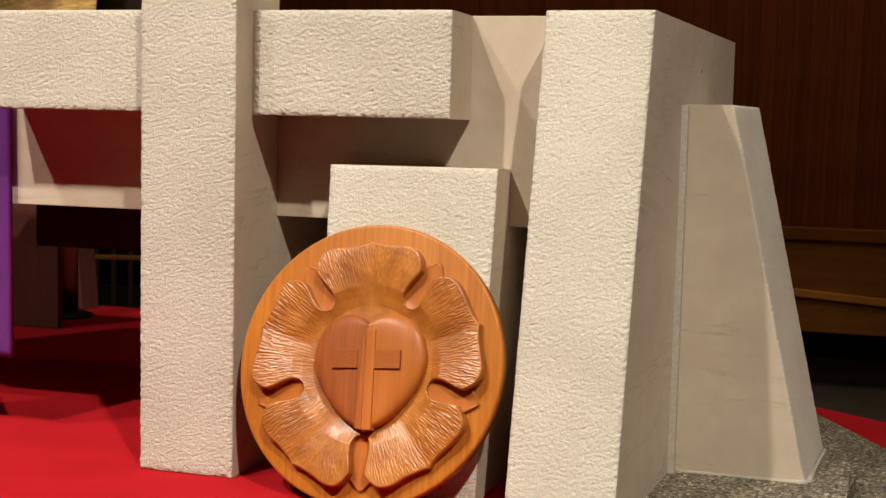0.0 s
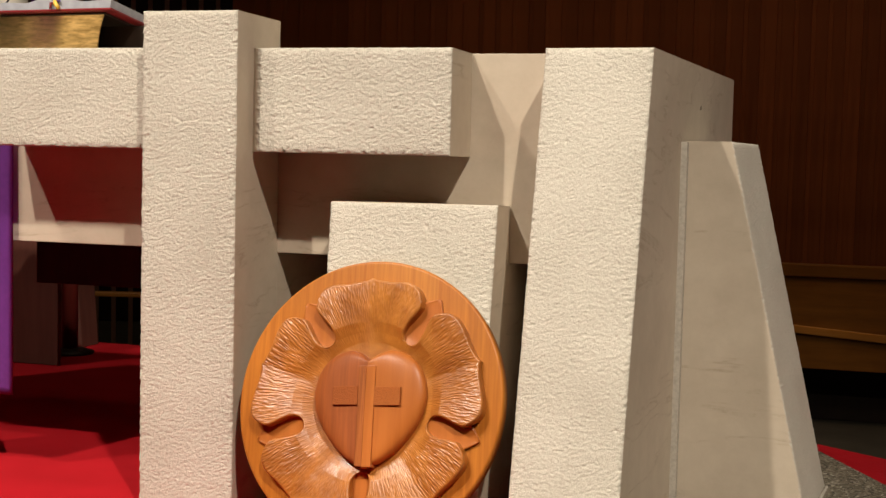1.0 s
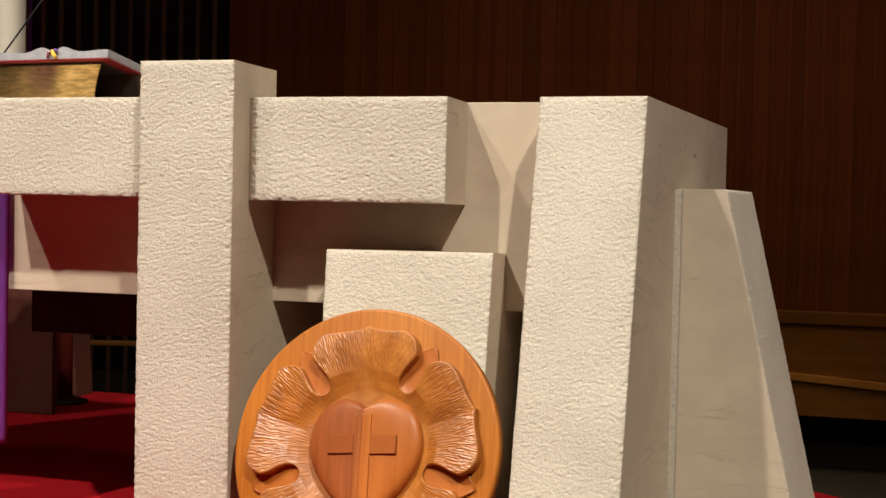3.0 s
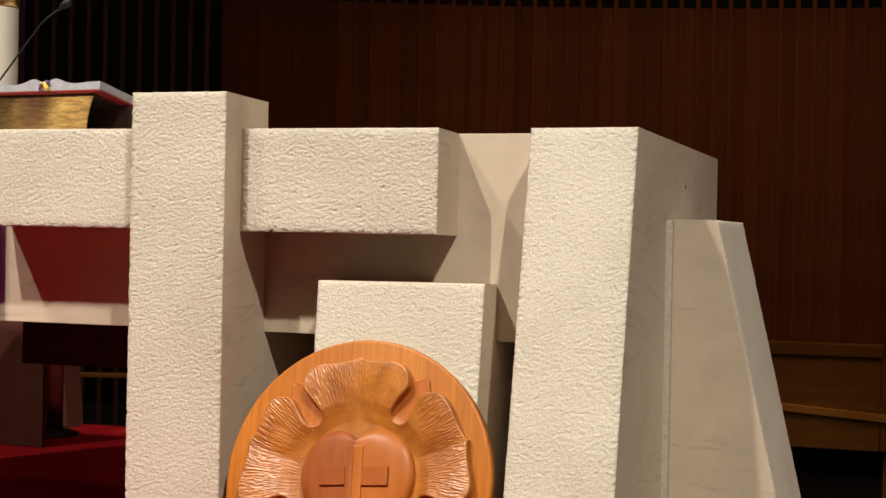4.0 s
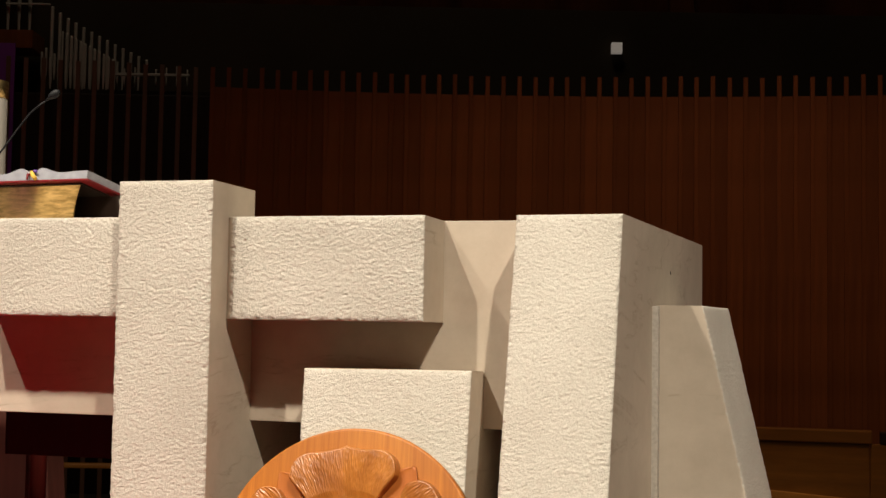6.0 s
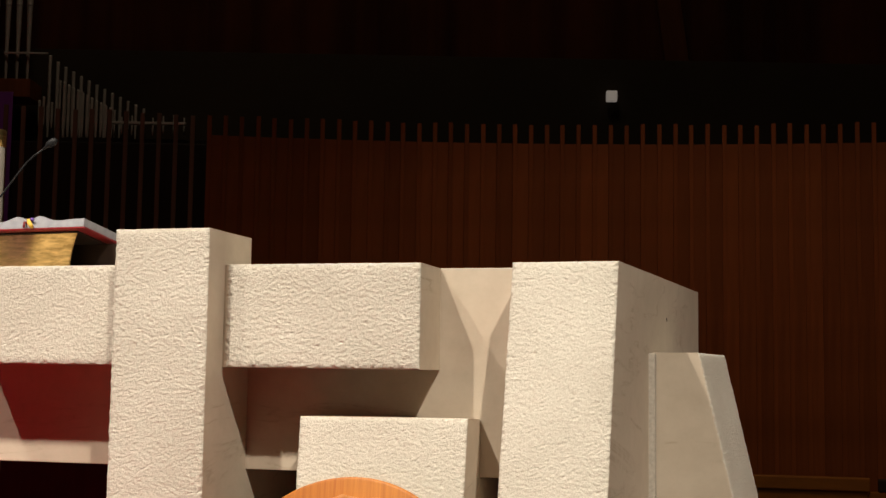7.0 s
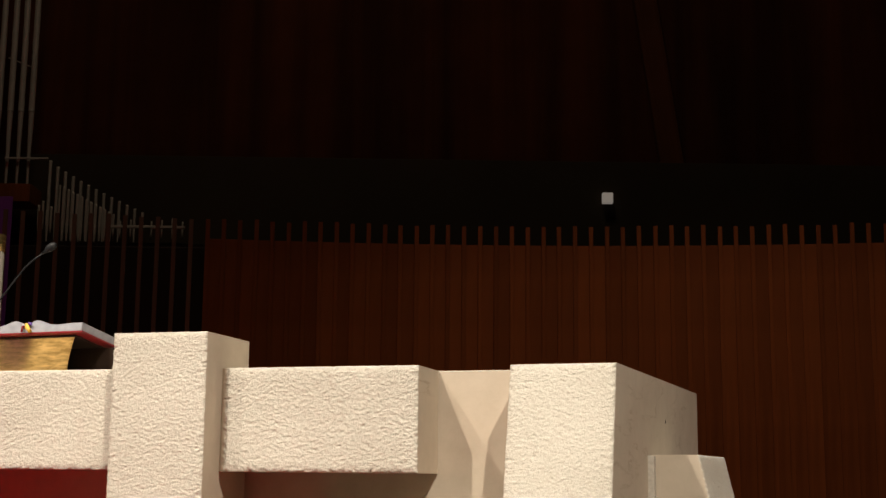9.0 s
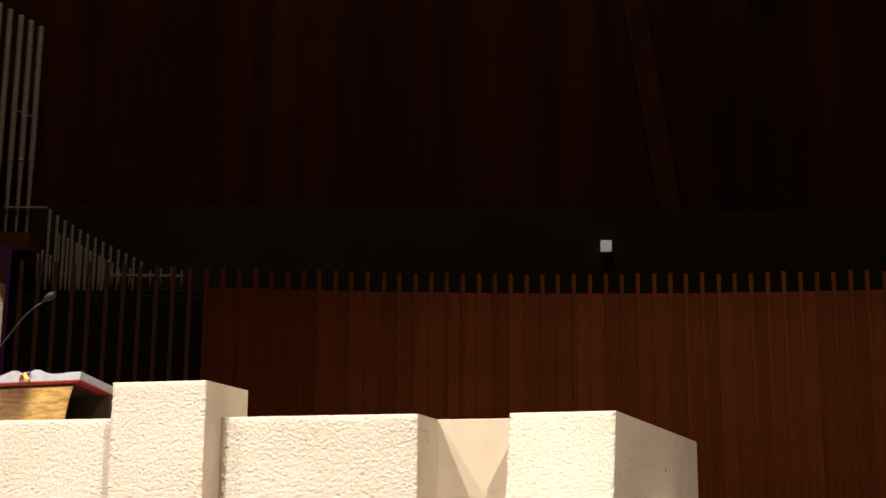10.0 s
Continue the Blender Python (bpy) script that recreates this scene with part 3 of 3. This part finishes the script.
def pages(side):
    bm = bmesh.new()
    n = 24
    prof = []
    for i in range(n + 1):
        u = i / n
        z = 0.0265 + 0.010 * math.exp(-((u - 0.2) / 0.16) ** 2) - 0.014 * math.exp(-(u / 0.07) ** 2) - 0.003 * math.exp(-((u - 0.55) / 0.2) ** 2)
        prof.append((side * u * 0.166, z))
    rows = []
    for y in (0.004, 0.38):
        rows.append(([bm.verts.new((x, y, 0.0065)) for x, z in prof], [bm.verts.new((x, y, z)) for x, z in prof]))
    for (l0, t0), (l1, t1) in [(rows[0], rows[1])]:
        for i in range(n):
            bm.faces.new((t0[i], t0[i + 1], t1[i + 1], t1[i])).smooth = True
            bm.faces.new((l0[i], l0[i + 1], t0[i + 1], t0[i]))
            bm.faces.new((l1[i + 1], l1[i], t1[i], t1[i + 1]))
            bm.faces.new((l0[i + 1], l0[i], l1[i], l1[i + 1]))
        bm.faces.new((l0[-1], l1[-1], t1[-1], t0[-1]))
        bm.faces.new((l0[0], t0[0], t1[0], l1[0]))
    bmesh.ops.translate(bm, verts=list(bm.verts), vec=(-0.172, 0, 0))
    bmesh.ops.recalc_face_normals(bm, faces=list(bm.faces))
    return bm


part("page_block", pages(1), PAPER, book, "fanned grey page edges")
part("page_block", pages(-1), PAPER, book, "fanned grey page edges")
part("ribbon", tube([(-0.166, 0.02, 0.030), (-0.166, -0.003, 0.024), (-0.158, -0.006, 0.014), (-0.150, -0.006, 0.006)], [0.004, 0.005, 0.006, 0.005], 6), GOLD_RIBBON, book, "yellow ribbon marker")
part("ribbon", tube([(-0.155, 0.03, 0.031), (-0.160, -0.002, 0.027), (-0.150, -0.005, 0.024)], [0.004, 0.004, 0.003], 6), VIOLET_RIBBON, book, "violet ribbon marker")
part("ribbon", tube([(-0.178, 0.02, 0.026), (-0.178, -0.003, 0.019), (-0.176, -0.004, 0.006)], [0.003, 0.003, 0.003], 6), RED_COVER, book, "dark red ribbon marker")

candle = thing("altar_candle", "tall ivory candle with a brass follower on the altar", "candle")
candle.location = (-2.177, 3.12, 0.999)
part("wax", lathe([(0.036, 0.0), (0.0365, 0.005), (0.0365, 0.368), (0.036, 0.372)], 40), CANDLE, candle)
part("follower", lathe([(0.0365, 0.3725), (0.0385, 0.374), (0.0385, 0.418), (0.0375, 0.4195), (0.033, 0.4195), (0.032, 0.412)], 40), BRASS, candle, "polished brass candle follower")

mic = thing("gooseneck_microphone", "slim black gooseneck microphone on the altar", "microphone")
mic.location = (-2.14, 3.0, 0.999)
part("base", lathe([(0.045, 0.0), (0.045, 0.012), (0.03, 0.02), (0.012, 0.024)], 28), BLACK, mic)
part("neck", tube([(0, 0, 0.02), (0.005, 0, 0.09), (0.02, 0, 0.145), (0.0473, 0, 0.1768), (0.0883, 0, 0.226), (0.129, 0, 0.275), (0.155, 0, 0.305), (0.178, 0, 0.3234), (0.205, 0, 0.340)], 0.0023, 8), BLACK, mic)
part("capsule", tube([(0.203, 0, 0.339), (0.212, 0, 0.345), (0.217, 0, 0.349), (0.224, 0, 0.353), (0.233, 0, 0.3575), (0.239, 0, 0.361), (0.242, 0, 0.3625)], [0.003, 0.0045, 0.0085, 0.0102, 0.0102, 0.0075, 0.003], 16), BLACK, mic, "foam windscreen capsule")

cloth = thing("parament", "purple silk parament hanging down the altar front", "cloth")


def cloth_mesh():
    bm = bmesh.new()
    rows = []
    for j in range(41):
        z = 1.003 - 0.824 * j / 40
        row = []
        for i in range(25):
            x = -2.32 + 0.392 * i / 24 + 0.004 * j / 40
            y = 2.762 + 0.004 * math.sin(x * 40 + 0.6) * (j / 40)
            row.append(bm.verts.new((x, y, z)))
        rows.append(row)
    for a, b in zip(rows, rows[1:]):
        for i in range(24):
            bm.faces.new((a[i], b[i], b[i + 1], a[i + 1])).smooth = True
    r = bmesh.ops.solidify(bm, geom=list(bm.faces), thickness=0.003)
    return bm


part("panel", cloth_mesh(), PURPLE, cloth)
part("fold_over", box((-2.32, 2.760, 1.0005), (-1.93, 2.79, 1.0045), 0.001), PURPLE, cloth)

# ---- behind the altar ----
pole = thing("processional_stand", "dark red stand, its round base doubling as shadow on carpet", "stand")
pole.location = (-2.85, 4.45, 0.0)
# flat near-black disc that stands for the dark shadow on the carpet
part("base", lathe([(0.09, 0.0), (0.09, 0.008), (0.07, 0.016), (0.03, 0.022)], 32), DARK_WOOD_AND_SHADE, pole)
part("post", lathe([(0.03, 0.02), (0.03, 0.6)], 20), MAHOGANY, pole, "dark red post")
ped = thing("wooden_pedestal", "dark brown wooden pedestal behind the altar", "pedestal")
part("front_panel", box((-2.98, 4.16, 0.001), (-2.715, 4.18, 0.62), 0.003), UMBER_WOOD, ped)
part("side_panel", prism([(-2.80, 4.182), (-2.735, 4.182), (-2.79, 4.30), (-2.83, 4.30)], 0.001, 0.61, 0.003), UMBER_WOOD, ped)
part("back_panel", box((-2.98, 4.285, 0.001), (-2.832, 4.30, 0.61), 0.003), UMBER_WOOD, ped)
ped2 = thing("tapered_pedestal", "dark tapered wooden pedestal on the red carpet", "pedestal")
part("shaft", hewn([(-3.03, 4.60, 0.001), (-2.893, 4.60, 0.001), (-2.943, 4.60, 0.62), (-3.03, 4.60, 0.62)],
                   [(-3.03, 4.72, 0.001), (-2.893, 4.72, 0.001), (-2.943, 4.72, 0.62), (-3.03, 4.72, 0.62)], step=0.012), (UMBER_WOOD, UMBER_WOOD), ped2)


def pew(at, turn, length, low):
    """A choir pew seen from behind: back panel, cap, book rail, bench end and feet, on the floor at low."""
    p = thing("choir_pew", "dark brown oak pew with a golden oak rail", "pew", "choir pews")
    p.matrix_world = pose(*at, 0, 0, turn)
    h = -at[2] + low
    joint = 0.81
    part("back_panel", box((0, 0.0, -0.185), (joint - 0.002, 0.03, 0.240), 0.004), PEW_WOOD, p)
    part("back_panel", box((joint + 0.002, 0.0, -0.185), (length, 0.03, 0.240), 0.004), PEW_WOOD, p)
    part("cap", box((-0.01, -0.012, 0.2405), (joint + 0.01, 0.05, 0.300), 0.006), PEW_WOOD, p, "top cap")
    part("cap", box((joint + 0.045, -0.004, 0.2405), (length, 0.05, 0.296), 0.006), DARK_WOOD_AND_SHADE, p, "darker cap of the next bay")
    rail = box((-0.3, -0.016, -0.021), (length - 0.3, -0.001, 0.016), 0.005)
    bmesh.ops.rotate(rail, verts=list(rail.verts), cent=(0.375, 0, 0), matrix=Matrix.Rotation(radians(3.8), 3, "Y"))
    part("book_rail", rail, OAK, p, "golden oak rail")
    # near-black board added in place of the shade under the bench
    part("shade_board", box((0.05, 0.2, h + 0.001), (length, 0.22, -0.2), 0.003), DARK_WOOD_AND_SHADE, p)
    part("seat", box((0.02, 0.031, -0.06), (length, 0.42, -0.025), 0.006), PEW_WOOD, p)
    part("bench_end", prism([(0.83, 0.05), (0.87, 0.05), (0.87, 0.46), (0.83, 0.46)], h + 0.001, -0.186, 0.004), PEW_WOOD, p)
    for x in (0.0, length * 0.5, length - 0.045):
        part("bench_end", prism([(x, 0.06), (x + 0.045, 0.06), (x + 0.045, 0.46), (x, 0.46)], h + 0.001, -0.061, 0.004), DARK_WOOD_AND_SHADE, p)
    return p


pew((-0.62, 6.3825, 0.035), 1.0, 2.6, FLOOR_LOW)
low_rail = thing("communion_rail", "low golden wooden rail behind the altar", "rail")
low_rail.matrix_world = pose(-3.39, 5.447, 0.0, 0, 0, 17)
part("handrail", box((0, 0, 0.102), (1.3, 0.05, 0.124), 0.006), PEW_WOOD, low_rail)
for x in (0.35, 1.2):
    part("post", box((x, 0.01, FLOOR_LOW + 0.001), (x + 0.03, 0.04, 0.1015), 0.003), BLACK, low_rail)

# ---- organ ----
organ = thing("pipe_organ", "organ with rows of tin pipes above a wooden case", "organ")


def pipe_mesh(radius, foot, height):
    """A flue pipe on its foot; foot and height in metres from its tip."""
    return lathe([(radius * 0.35, 0.0), (radius * 0.37, 0.01), (radius * 0.9, foot - 0.03), (radius * 0.93, foot - 0.014), (radius * 0.95, foot - 0.004), (radius * 1.12, foot), (radius * 0.98, foot + 0.006), (radius, foot + 0.02), (radius, foot + 0.04), (radius, height - 0.01), (radius, height), (radius * 0.9, height), (radius * 0.86, height - 0.05)], 18, False)


def pipe(lateral, dist, z0, z1, radius, foot, label=""):
    ob = part("pipe", pipe_mesh(radius, foot, z1 - z0), PIPE, organ, label)
    ob.location = away(lateral, dist, z0)


for k, (lat, top) in enumerate([(-3.18, 4.66), (-3.097, 4.612), (-3.012, 4.563), (-2.933, 4.523), (-2.856, 4.475)]):
    pipe(lat, 9.6, 2.856, top, 0.0225, 0.57, "tall bright tin pipe" if k == 0 else "")
for k in range(13):
    u = k / 12
    pipe(-2.735 + 0.70 * u, 9.75, 2.45, 3.09 - 0.385 * u ** 0.85 , 0.0125 - 0.002 * u, 0.16)
for k in range(12):
    u = k / 11
    for o in (0.0, 0.028):
        pipe(-2.60 + 0.37 * u + o, 9.55, 2.45, 2.862 - 0.2 * u - o * 0.4, 0.0078, 0.10)
for k in range(7):
    pipe(-2.15 + 0.075 * k, 9.55, 2.47, 2.60 + 0.012 * (k % 3), 0.006, 0.05)
for k in range(4):
    pipe(-2.73 + 0.03 * k, 9.5, 2.5, 2.70 - 0.02 * k + 0.05 * (k % 2), 0.009, 0.08)
c = away(-3.4, 9.62)
case = part("case", box((0, -0.14, 2.722), (0.605, 0.16, 2.855), 0.006), WALL_WOOD, organ, "wooden pipe case")
case.matrix_world = Matrix.Translation(c) @ pose(0, 0, 0, 0, 0, 17)
for lo, hi, at, nm in (((-0.02, -0.012, 0), (0.30, 0.006, 0.014), away(-3.0, 9.57, 3.055), "rack_rail"), ((-0.56, -0.012, 0), (0.0, 0.012, 0.02), away(-1.675, 9.5, 2.54), "rack_rail"), ((-0.6, -0.05, 0), (0.62, 0.25, 0.03), away(-2.15, 9.6, 2.415), "wind_chest")):
    ob = part(nm, box(lo, hi, 0.003), PIPE if nm == "rack_rail" else DARK_WOOD_AND_SHADE, organ)
    ob.matrix_world = Matrix.Translation(at) @ pose(0, 0, 0, 0, 0, 17)
part("stay_rod", tube([away(-3.06 + 0.19 * k / 4, 9.632, 3.845 - 0.075 * k / 4) for k in range(5)], [0.006] * 5, 8), PIPE, organ)
lower = part("case", box((-1.5, 0.0, FLOOR_LOW + 0.002), (2.2, 0.5, 2.40), 0.01), DARK_WOOD_AND_SHADE, organ, "dark lower case")
lower.matrix_world = Matrix.Translation(away(-2.6, 9.45)) @ pose(0, 0, 0, 0, 0, 17)
leg = part("case_leg", box((0, 0, FLOOR_LOW + 0.002), (0.3, 0.05, 2.72), 0.005), DARK_WOOD_AND_SHADE, organ)
leg.matrix_world = Matrix.Translation(away(-3.3, 9.35)) @ pose(0, 0, 0, 0, 0, 17)
banner = thing("purple_banner", "dark purple cloth banner hanging at the organ", "banner")
part("field", box((-0.4, 0, 1.7), (0.0, 0.012, 2.72), 0.004), PURPLE, banner).matrix_world = Matrix.Translation(away(-2.86, 9.3)) @ pose(0, 0, 0, 0, 0, 17)

speaker = thing("wall_box", "small white square box high on the dark wall", "box")
speaker.matrix_world = Matrix.Translation(away(1.433, 9.81, 2.874)) @ pose(0, 0, 0, 0, 0, 17)
part("housing", box((-0.039, -0.03, -0.039), (0.039, 0.03, 0.039), 0.004), WHITE, speaker)
part("back_plate", box((-0.03, 0.031, -0.03), (0.03, 0.05, 0.03), 0.003), BLACK, speaker)

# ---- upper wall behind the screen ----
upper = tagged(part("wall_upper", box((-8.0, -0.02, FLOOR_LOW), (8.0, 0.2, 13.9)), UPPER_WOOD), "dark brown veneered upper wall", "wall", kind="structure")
upper.matrix_world = Matrix.Translation(away(0, 10.0)) @ pose(0, 0, 0, 0, 0, 17)
rib = tagged(part("wall_rib", box((-0.095, -0.08, 0), (0.095, -0.0, 6.2), 0.035), RIB_WOOD), "slanting dark wooden wall rib", "rib", kind="structure")
rib.matrix_world = Matrix.Translation(away(2.085, 9.98, 2.2)) @ pose(0, 0, 0, 0, -8, 17)

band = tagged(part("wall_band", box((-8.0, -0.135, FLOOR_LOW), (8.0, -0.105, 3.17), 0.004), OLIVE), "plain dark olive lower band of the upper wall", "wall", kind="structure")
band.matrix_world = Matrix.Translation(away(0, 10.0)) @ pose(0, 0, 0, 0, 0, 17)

# ---- batten screen, a shallow arc ----
screen = tagged(new("wall_screen"), "reddish-brown cedar panel screen with upright battens", "wall", kind="structure")
RAD, APEX = 11.4, 0.33


def on_arc(s, depth=0.0):
    a = s / RAD
    return away(APEX + (RAD - depth) * math.sin(a), 8.0 - RAD + (RAD - depth) * math.cos(a)), -a


PITCH = 0.0968
bm = box((-0.013, -0.010, FLOOR_LOW), (0.013, 0.010, 2.30), 0.002)
batten_me = bpy.data.meshes.new("batten")
bm.to_mesh(batten_me)
bm.free()
batten_me.materials.append(BATTEN_WOOD)
closed_me = batten_me.copy()
closed_me.materials[0] = WALL_WOOD
bm = box((-0.0484, -0.011, FLOOR_LOW), (0.0484, 0.011, 2.182), 0.002)
panel_me = bpy.data.meshes.new("panel")
bm.to_mesh(panel_me)
bm.free()
panel_me.materials.append(WALL_WOOD)
random.seed(11)
for k in range(-14, 58):
    p, a = on_arc(-1.59 + PITCH * k, 0.008)
    b = new("batten", batten_me if k < 0 else closed_me)
    b.parent = screen
    b.matrix_world = Matrix.Translation(p + Vector((0, 0, random.uniform(-0.008, 0.006)))) @ pose(0, 0, 0, 0, random.uniform(-0.06, 0.06), 17 + math.degrees(a))
    if k >= 0:
        p, a = on_arc(-1.59 + PITCH * (k + 0.5), -0.006)
        b = new("panel", panel_me)
        b.parent = screen
        b.matrix_world = Matrix.Translation(p) @ pose(0, 0, 0, 0, 0, 17 + math.degrees(a) + random.uniform(-0.9, 0.9))
